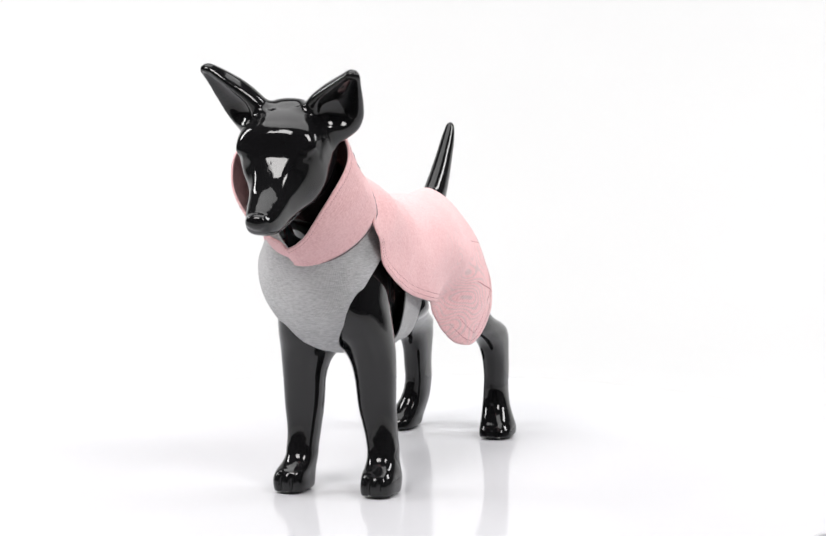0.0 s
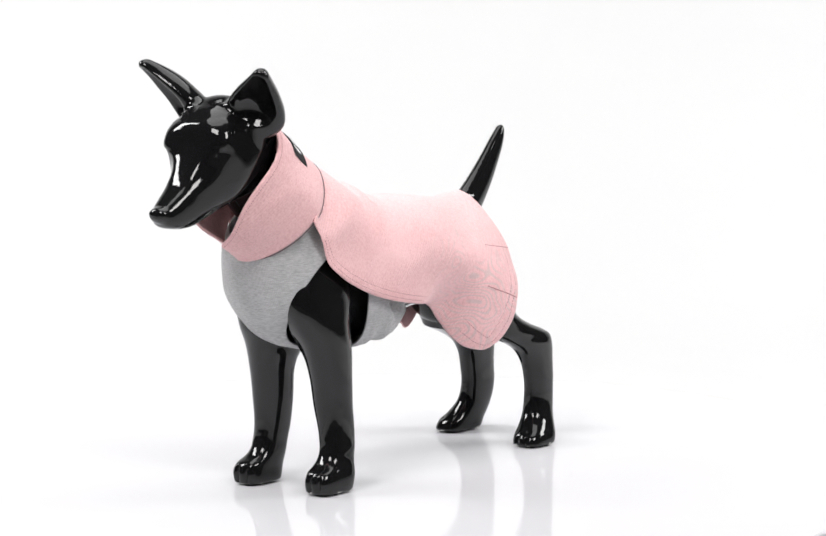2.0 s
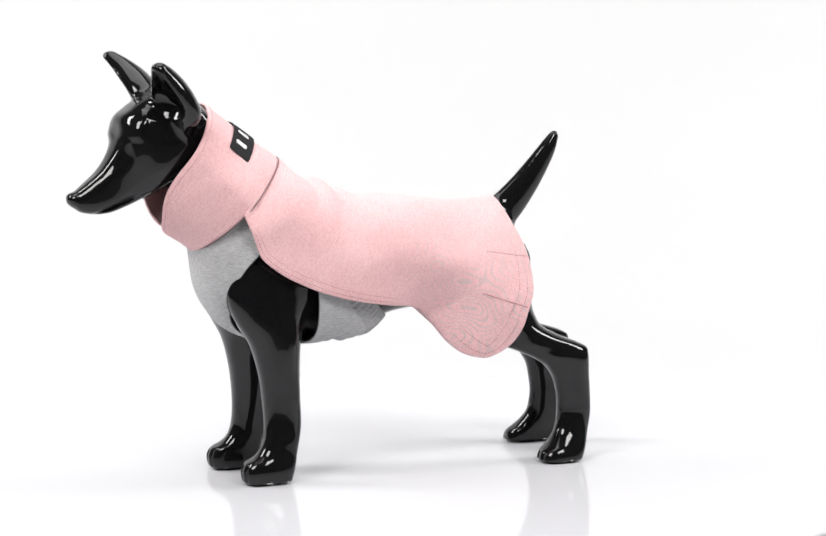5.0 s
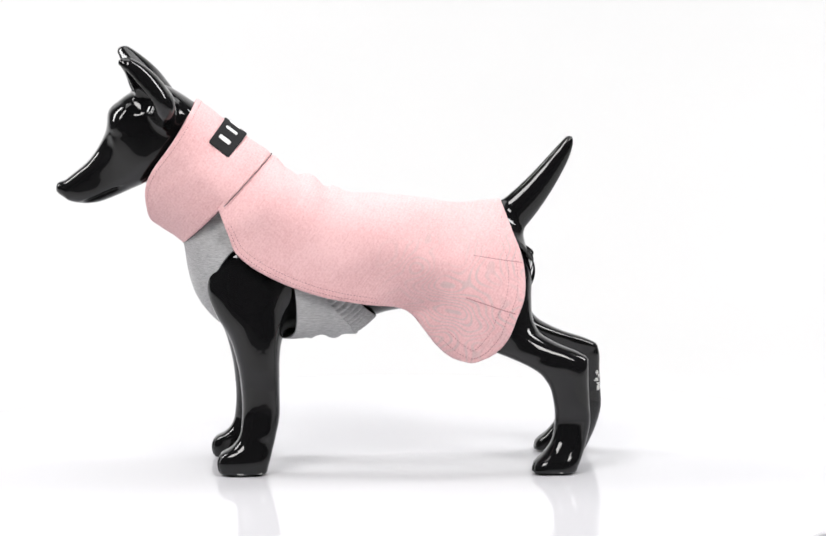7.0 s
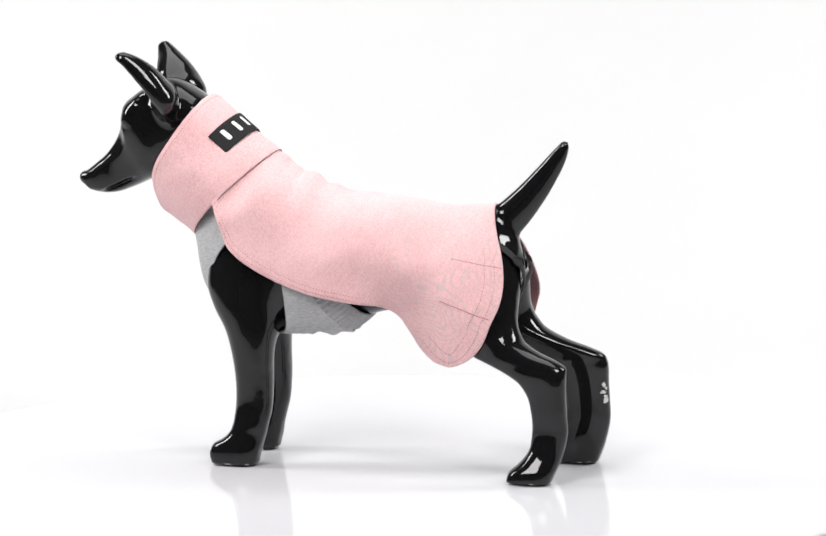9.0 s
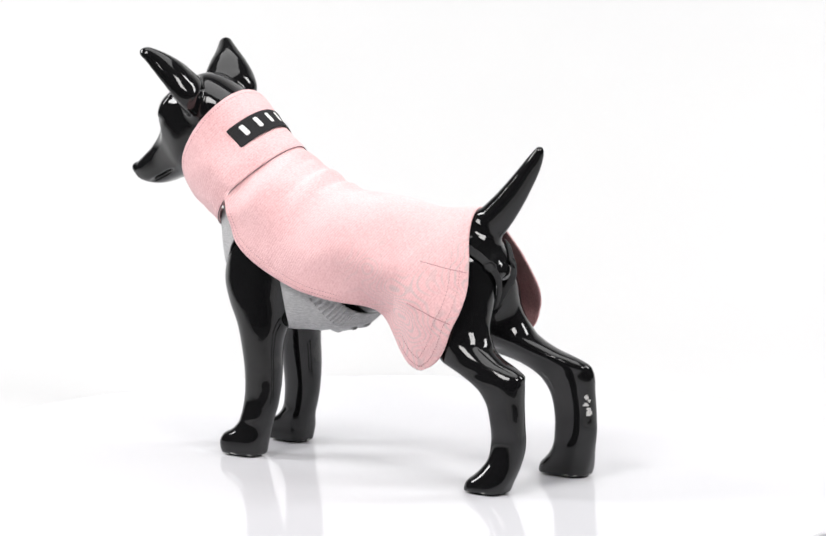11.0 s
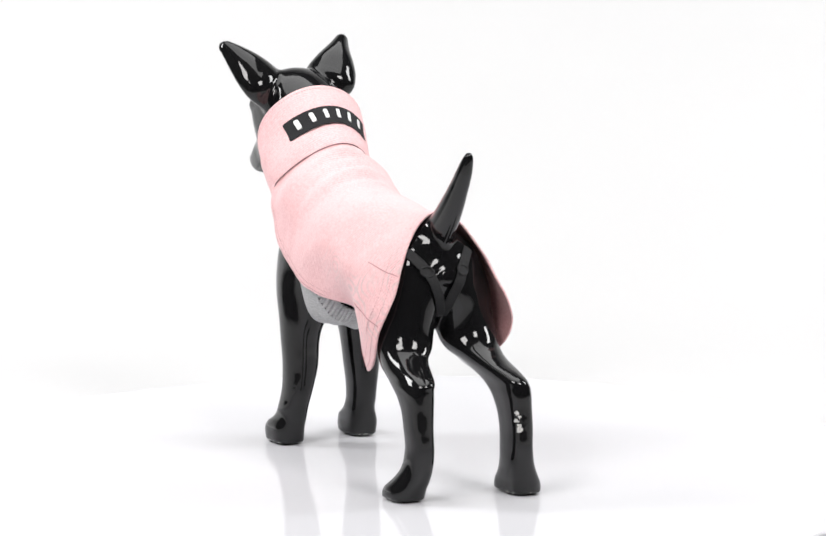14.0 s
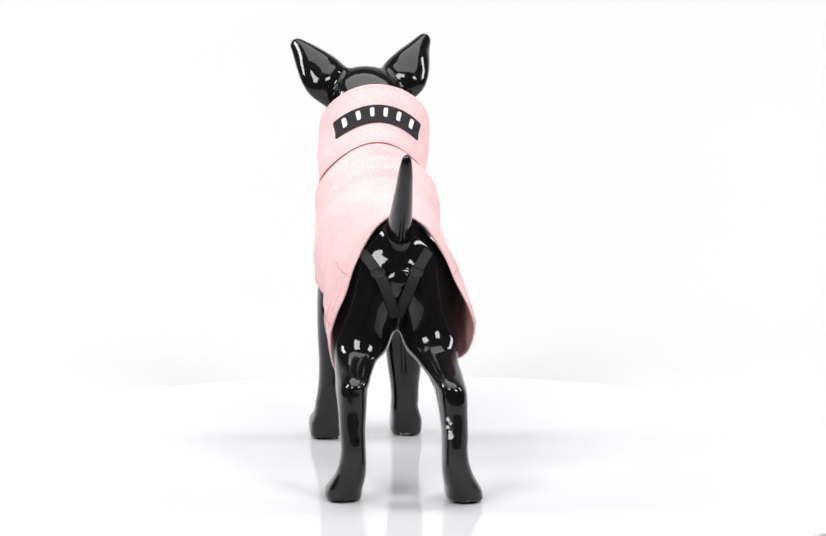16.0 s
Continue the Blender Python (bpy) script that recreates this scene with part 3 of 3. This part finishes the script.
def sheet_y(x, z):
    """Half width of the back panel at a place seen from the side."""
    d = np.clip((curve(x, ROOF, 1) - z) / curve(x, WIDE, 4), 0, 1)
    y = curve(x, WIDE, 1) * np.maximum(1 - (1 - d) ** curve(x, WIDE, 2), 0) ** curve(x, WIDE, 3)
    # drawn in at the flank, ahead of the thigh
    tuck = np.clip((0.235 - z) / 0.055, 0, 1)
    y = y * (1 - 0.47 * np.exp(-((x + 0.025) / 0.047) ** 2) * tuck ** 1.4 - 0.13 * np.clip((0.175 - z) / 0.05, 0, 1))
    # meets the neck seam's ring
    along = (x - 0.131) * 0.61 + (0.3475 - z) * 0.79
    off = np.abs((x - 0.131) * 0.79 - (0.3475 - z) * 0.61)
    ring = 0.0590 * np.sqrt(np.clip(1 - ((along - 0.0625) / 0.0625) ** 2, 0, 1))
    ring = ring * (1 - 0.30 * np.clip(1 - along / 0.0625, 0, 1))
    near = np.clip(1 - off / 0.03, 0, 1)
    fade = np.clip((0.085 - along) / 0.025, 0, 1)
    return y + (ring - y) * near * near * (3 - 2 * near) * fade


def folds(x, y, z):
    """Soft creases of the cloth."""
    out = np.zeros(len(x))
    for i, (a, b, c) in enumerate(zip(x, y, z)):
        n = noise.noise(Vector((a * 16 + c * 9, b * 9, c * 20)))
        m = noise.noise(Vector((a * 45 + c * 30 + 7, b * 20, c * 40)))
        ridge = math.exp(-((a - 0.085) / 0.032) ** 2) * math.exp(-(b / 0.045) ** 2) * math.sin(a * 165 + b * 30 + 2.2 * n)
        out[i] = 0.0030 * n + 0.0015 * m + 0.0050 * ridge + 0.0020 * math.exp(-((a - 0.116) / 0.020) ** 2 - (b / 0.042) ** 2) * math.sin(a * 430 + b * 26 + 3 * n)
    return out


def side_point(u, v):
    """Coons patch between neck seam, spine, lower hem and rear hem, in the plane of symmetry."""
    sx = lambda k, t: curve(t, SPINE, k)
    hx = lambda k, t: curve(t, HEM_LOW, k)
    rx = lambda k, t: curve(t, HEM_REAR, k)
    out = []
    for k, (p00, p01, p10, p11) in ((1, (0.137, 0.184, -0.126, -0.091)), (2, (0.3530, 0.2925, 0.2945, 0.121))):
        seam = p00 + (p01 - p00) * v
        out.append((1 - v) * sx(k, u) + v * hx(k, u) + (1 - u) * seam + u * rx(k, v)
                   - ((1 - u) * (1 - v) * p00 + (1 - u) * v * p01 + u * (1 - v) * p10 + u * v * p11))
    return out


def trail(x, z):
    """How far the right side of the panel is pulled back."""
    return -0.017 * np.clip((0.25 - z) / 0.09, 0, 1) * np.clip((0.03 - x) / 0.09, 0, 1)


def hitch(x, z):
    """How far the low corner of the right side is drawn up."""
    return 0.011 * np.clip((0.185 - z) / 0.06, 0, 1) * np.clip((0.01 - x) / 0.05, 0, 1)


def back_point(x, z, side, lift=0.0):
    y = float(sheet_y(np.array([x]), np.array([z]))[0])
    f = float(folds([x], [side * y], [z])[0])
    return Vector((x + (float(trail(x, z)) if side < 0 else 0), float(curve(x, WIDE, 5)) + side * (y + f * min(1, y / 0.02) + lift), z + (lift if y < 0.03 else 0) + (float(hitch(x, z)) if side < 0 else 0)))


def grid_faces(nu, nv, off=0, wrap=False):
    return [(off + i * nv + j, off + i * nv + (j + 1) % nv, off + (i + 1) * nv + (j + 1) % nv, off + (i + 1) * nv + j)
            for i in range(nu - 1) for j in range(nv if wrap else nv - 1)]


def thicken(ob, t, offset=-1):
    m = ob.modifiers.new("thick", "SOLIDIFY")
    m.thickness, m.offset = t, offset
    ob.modifiers.new("soft", "SUBSURF").levels = 1
    ob.modifiers["soft"].render_levels = 1
    return ob


def darker_inside(ob):
    """Gives the inner face of the cloth a darker rose."""
    ob.data.materials.append(INNER_KNIT)
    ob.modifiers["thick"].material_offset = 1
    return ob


def panel_back():
    nu, nv = 80, 61
    u = np.repeat(np.linspace(-0.012, 1, nu), nv)
    v = np.tile(np.linspace(-1, 1, nv), nu)
    x, z = side_point(u, np.abs(v) ** 1.7)
    y = sheet_y(x, z) * np.sign(v)
    f = folds(x, y, z)
    y = y + np.sign(v) * f * np.minimum(1, np.abs(y) / 0.02)
    z = z + f * np.clip(1 - np.abs(y) / 0.04, 0, 1)
    pts = np.stack([x + np.where(v < 0, trail(x, z), 0), y + curve(x, WIDE, 5), z + np.where(v < 0, hitch(x, z), 0)], 1)
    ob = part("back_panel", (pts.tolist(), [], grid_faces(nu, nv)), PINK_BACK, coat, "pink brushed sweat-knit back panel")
    return darker_inside(thicken(ob, 0.0028, 0))


def tube(points, r, name, mat, parent, label="", n=6):
    """A thread or cord along a line of points."""
    bm = bmesh.new()
    rings = []
    pts = [Vector(p) for p in points]
    for i, p in enumerate(pts):
        d = (pts[min(i + 1, len(pts) - 1)] - pts[max(i - 1, 0)]).normalized()
        s = d.cross(Vector((0.31, 0.2, 0.93))).normalized()
        w = d.cross(s)
        rings.append([bm.verts.new(p + r * (s * math.cos(a) + w * math.sin(a))) for a in np.linspace(0, 2 * math.pi, n, endpoint=False)])
    for a, b in zip(rings, rings[1:]):
        for i in range(n):
            bm.faces.new((a[i], a[(i + 1) % n], b[(i + 1) % n], b[i]))
    bm.faces.new(rings[0])
    bm.faces.new(rings[-1])
    return part(name, bm, mat, parent, label)


def stitches(points, name, mat, parent, pitch=0.0034, r=0.00042):
    """A row of single sewn stitches along a line of points."""
    pts = [Vector(p) for p in points]
    walked = [0.0]
    for a, b in zip(pts, pts[1:]):
        walked.append(walked[-1] + (b - a).length)
    at = lambda d: Vector([float(np.interp(d, walked, [p[k] for p in pts])) for k in range(3)])
    bm = bmesh.new()
    for i in range(int(walked[-1] / pitch)):
        a, b = at(i * pitch), at(i * pitch + 0.68 * pitch)
        d = (b - a).normalized()
        s = d.cross(Vector((0.31, 0.2, 0.93))).normalized()
        w = d.cross(s)
        rings = [[bm.verts.new(p + k * r * (s * math.cos(q) + w * math.sin(q))) for q in (0, 1.57, 3.14, 4.71)] for p, k in ((a, 0.6), ((a + b) / 2, 1.25), (b, 0.6))]
        for m, n in zip(rings, rings[1:]):
            for k in range(4):
                bm.faces.new((m[k], m[(k + 1) % 4], n[(k + 1) % 4], n[k]))
        bm.faces.new(rings[0])
        bm.faces.new(rings[-1])
    return part(name, bm, mat, parent)


# collar: a wide tube round the neck, from the seam to the rim
SEAM_C, RIM_C = np.array((0.1755, -0.012, 0.3025)), np.array((0.236, -0.0205, 0.360))
SEAM_D, RIM_D = np.array((-0.045, 0, 0.0455)), np.array((-0.031, 0, 0.045))


EGG = 0.30  # the tube narrows towards the nape


def collar_point(s, phi, lift=0.0):
    """s: 0 at the seam, 1 at the rim. phi: 0 at the nape, growing to the dog's left."""
    c = SEAM_C + (RIM_C - SEAM_C) * s
    d = SEAM_D + (RIM_D - SEAM_D) * s
    half = curve(s, ((-0.1, 0.059), (0.0, 0.0610), (0.4, 0.0630), (0.8, 0.0640), (1.0, 0.0635), (1.1, 0.062)), 1) * (1 - EGG * max(0.0, math.cos(phi)) * (1 - 0.85 * min(1.0, max(0.0, (s - 0.45) / 0.45))))
    along = RIM_C - SEAM_C
    along = along / np.linalg.norm(along)
    front = max(0.0, -math.cos(phi))
    swell = 1 + front * (0.05 + 0.42 * max(s, 0) ** 1.2) + lift / 0.06
    p = c + d * math.cos(phi) * swell + np.array((0, 1, 0)) * math.sin(phi) * half * (1 + lift / 0.06)
    return p


def rim_reach(phi):
    """How far the cloth goes towards the rim, which dips to a notch under the chin."""
    f = max(0.0, -math.cos(phi))
    return 1.0 - 0.46 * f ** 5 - 0.01 * math.sin(phi) ** 2 + 0.03 * max(0.0, math.cos(phi)) ** 1.5 + 0.03 * math.exp(-((abs(phi) - 2.3) / 0.45) ** 2)


TURN0, TURN1 = -math.pi + 0.12, math.pi + 0.16


def collar_cloth(s, phi):
    """Place on the collar; its left end laps over the right one under the chin."""
    over = min(1.0, max(0.0, (phi - math.pi + 0.5) / 0.45))
    under = min(1.0, max(0.0, (-phi - math.pi + 0.7) / 0.5))
    p = collar_point(s, phi, 0.0004 + 0.0032 * over - 0.0010 * under)
    f = folds([p[0]], [p[1]], [p[2]])[0]
    c = SEAM_C + (RIM_C - SEAM_C) * s
    return p + (p - c) / np.linalg.norm(p - c) * f * 0.8


def flap_reach(phi):
    """The lapping end has a rounded upper corner."""
    e = min(1.0, max(0.0, (TURN1 - phi) / 0.45))
    return rim_reach(phi) * (0.35 + 0.65 * math.sqrt(1 - (1 - e) ** 2))


def collar():
    nu, nv = 24, 120
    pts = []
    for i in range(nu):
        for j in range(nv):
            t = j / (nv - 1)
            phi = TURN0 + (TURN1 - TURN0) * (1 - (1 - t) ** 1.15)
            pts.append(collar_cloth(-0.05 + (i / (nu - 1)) * (0.05 + flap_reach(phi)), phi).tolist())
    ob = part("collar", (pts, [], [f[::-1] for f in grid_faces(nu, nv)]), PINK, coat, "pink stand-up collar with rounded overlapping front edge")
    darker_inside(thicken(ob, 0.003, 0))
    line = []
    for p in np.linspace(TURN0 + 0.05, TURN1 - 0.07, 120):
        s = flap_reach(p) - 0.065
        a, c = collar_cloth(s, p), SEAM_C + (RIM_C - SEAM_C) * s
        line.append(a + (a - c) / np.linalg.norm(a - c) * 0.0014)
    stitches(line, "topstitching", THREAD, ob)
    return ob


# chest: sections that fan round a line across the body
HUB = np.array((0.120, 0.0, 0.262))
KEEL = ((-140, 0.142, 0.054), (-128, 0.139, 0.056), (-112, 0.123, 0.058), (-92, 0.117, 0.060), (-72, 0.118, 0.061), (-55, 0.119, 0.061),
        (-40, 0.114, 0.073), (-25, 0.107, 0.075), (-12, 0.104, 0.073), (0, 0.104, 0.069), (12, 0.100, 0.066), (40, 0.085, 0.062))
OPEN = ((-140, 80), (-118, 78), (-111, 58), (-103, 36), (-93, 23), (-75, 18), (-62, 23), (-52, 40), (-43, 64), (-34, 82), (-27, 87), (-20, 88), (40, 88))


def chest_point(alpha, phi, lift=0.0):
    a = radians(alpha)
    r, w = float(curve(alpha, KEEL, 1)), float(curve(alpha, KEEL, 2))
    c, s = math.cos(phi), math.sin(phi)
    q = float(curve(alpha, ((-140, 3.6), (-100, 3.4), (-70, 2.6), (-40, 2.3), (40, 2.2)), 1))
    k = (abs(c) ** q + abs(s) ** q) ** (-1 / q)
    out = HUB + np.array((math.cos(a), 0, math.sin(a))) * (r + lift) * c * k
    out[1] = (w + lift) * s * k + float(curve(alpha, ((-140, 0.0), (-90, -0.004), (-40, -0.017), (40, -0.015)), 1))
    return out


def panel_chest():
    nu, nv = 90, 41
    pts = []
    for i in range(nu):
        for j in range(nv):
            v = 2 * j / (nv - 1) - 1
            t = i / (nu - 1)
            rough = -2 + t * -126
            phi = radians(float(curve(rough, OPEN, 1))) * v
            start = -1 + 60 * (abs(phi) / (math.pi / 2)) ** 1.2
            alpha = start + t * (-128 - start)
            p = chest_point(alpha, phi)
            f = folds([p[0] * 1.4], [p[1]], [p[2]])[0]
            slack = min(1.0, max(0.0, (-82 - alpha) / 22))
            p = p + (p - HUB) * (f * 5 + slack * 0.022 * math.sin(9 * abs(phi) + 0.05 * alpha + 1.5 * math.sin(3 * phi)))
            pts.append(p.tolist())
    ob = part("chest_panel", (pts, [], grid_faces(nu, nv)), GREY, coat, "grey marl jersey chest panel with open leg holes")
    thicken(ob, 0.002, 0)
    for v in (-1, 1):
        tube([pts[i * nv + (0 if v < 0 else nv - 1)] for i in range(4, nu)], 0.0007, "leg_hole_binding", BIND, ob)
    return ob


def belly_rib():
    """Gathered elastic edge under the belly."""
    nu, nv = 8, 281
    pts = []
    for i in range(nu):
        for j in range(nv):
            phi = radians(80) * (2 * j / (nv - 1) - 1)
            p = chest_point(-127 - 12.0 * i / (nu - 1), phi, 0.0014 * math.cos(j * 2 * math.pi / 5))
            p[2] += 0.004 * (i / (nu - 1)) * abs(math.sin(phi))
            pts.append(p.tolist())
    ob = part("elastic_hem", (pts, [], grid_faces(nu, nv)), GREY, coat, "gathered grey elastic belly hem")
    return thicken(ob, 0.002, 0)


def label_patch():
    nu, nv = 8, 25
    lo, hi, p0, p1 = 0.315, 0.63, 1.02, -1.10
    pts = [collar_point(lo + (hi - lo) * i / (nu - 1), p0 + (p1 - p0) * j / (nv - 1), 0.0026).tolist() for i in range(nu) for j in range(nv)]
    ob = part("label", (pts, [], grid_faces(nu, nv)), PATCH, coat, "black woven label with white marks")
    thicken(ob, 0.001, 0)
    marks = 6
    for k in range(marks):
        c = p0 + (p1 - p0) * (0.12 + 0.76 * k / (marks - 1))
        h = 0.052
        q = [collar_point(s, phi, 0.0036).tolist() for s in (0.405, 0.45, 0.49, 0.53, 0.57) for phi in (c + h, c, c - h)]
        thicken(part("woven_mark", (q, [], grid_faces(5, 3)), WHITE, ob, "white woven mark"), 0.0006, 0)


def on_rump(p):
    """The place straight ahead of p, just off the skin of the rump."""
    xs = np.linspace(-0.20, -0.08, 121)
    f = clay.at(np.stack([xs, np.full(121, p[1]), np.full(121, p[2])], 1))
    hit = np.argmax(f < 0.0030) if (f < 0.0030).any() else 50
    return Vector((max(-0.175, float(xs[hit])), p[1], p[2]))


def strap(side):
    """Flat elastic from inside the rear hem to between the hind legs, with a loop on the way."""
    path = [(-0.146, 0.036, 0.256), (-0.158, 0.027, 0.245), (-0.163, 0.018, 0.231), (-0.164, 0.009, 0.209), (-0.160, 0.001, 0.186)]
    pts = []
    line = [on_rump((curve(t, [(i / 4, p[0]) for i, p in enumerate(path)], 1), side * curve(t, [(i / 4, p[1]) for i, p in enumerate(path)], 1),
                    curve(t, [(i / 4, p[2]) for i, p in enumerate(path)], 1))) for t in np.linspace(0, 1, 17)]
    for i, p in enumerate(line):
        d = (line[min(i + 1, 16)] - line[max(i - 1, 0)]).normalized()
        w = d.cross(Vector((-1, 0, 0.15))).normalized() * 0.006
        pts += [tuple(p - w), tuple(p), tuple(p + w)]
    ob = part("strap", (pts, [], grid_faces(17, 3)), WEB, coat, "flat black elastic strap")
    thicken(ob, 0.0015, 0)
    c = line[7]
    ring = [on_rump((0, c.y + 0.0065 * math.cos(a), c.z + 0.0050 * math.sin(a))) + Vector((-0.0006, 0, 0)) for a in np.linspace(0, 2 * math.pi, 25)]
    tube(ring, 0.0013, "loop", WEB, ob)


def seams(back):
    for side in (1, -1):
        for a, b in (((-0.092, 0.2405), (-0.1455, 0.2310)), ((-0.083, 0.196), (-0.1370, 0.177))):
            tube([back_point(a[0] + (b[0] - a[0]) * t, a[1] + (b[1] - a[1]) * t, side, 0.0012) for t in np.linspace(0, 1, 14)], 0.0006, "dart", THREAD, back)
        # two rows of stitches round the hem
        for low, rear in ((0.965, 0.976), (0.925, 0.948)):
            line = []
            for t in np.linspace(0.06, 1, 70):
                x, z = side_point(np.array([t * rear]), np.array([low]))
                line.append(back_point(float(x[0]), float(z[0]), side, 0.0013))
            for t in np.linspace(low - 0.01, 0.08, 40):
                x, z = side_point(np.array([rear]), np.array([t]))
                line.append(back_point(float(x[0]), float(z[0]), side, 0.0013))
            stitches(line, "topstitching", THREAD, back)
    ring = [collar_point(-0.05, p, 0.0018) for p in np.linspace(0, 2 * math.pi, 97)]
    tube(ring, 0.0005, "neck_seam", CORD, coat)


back = panel_back()
collar()
panel_chest()
belly_rib()
label_patch()
strap(1)
strap(-1)
seams(back)
for ob in coat.children:
    ob.matrix_parent_inverse = SHIFT


# ---- what turns ----
def motions():
    for thing, start in ((turntable, 0.0), (dog, 90 + 6.6), (coat, 90 + 6.6)):
        walk(thing, [(t, pose(0, 0, 0, 0, 0, start - 9.5103 * (t - 16))) for t in range(17)])


motions()
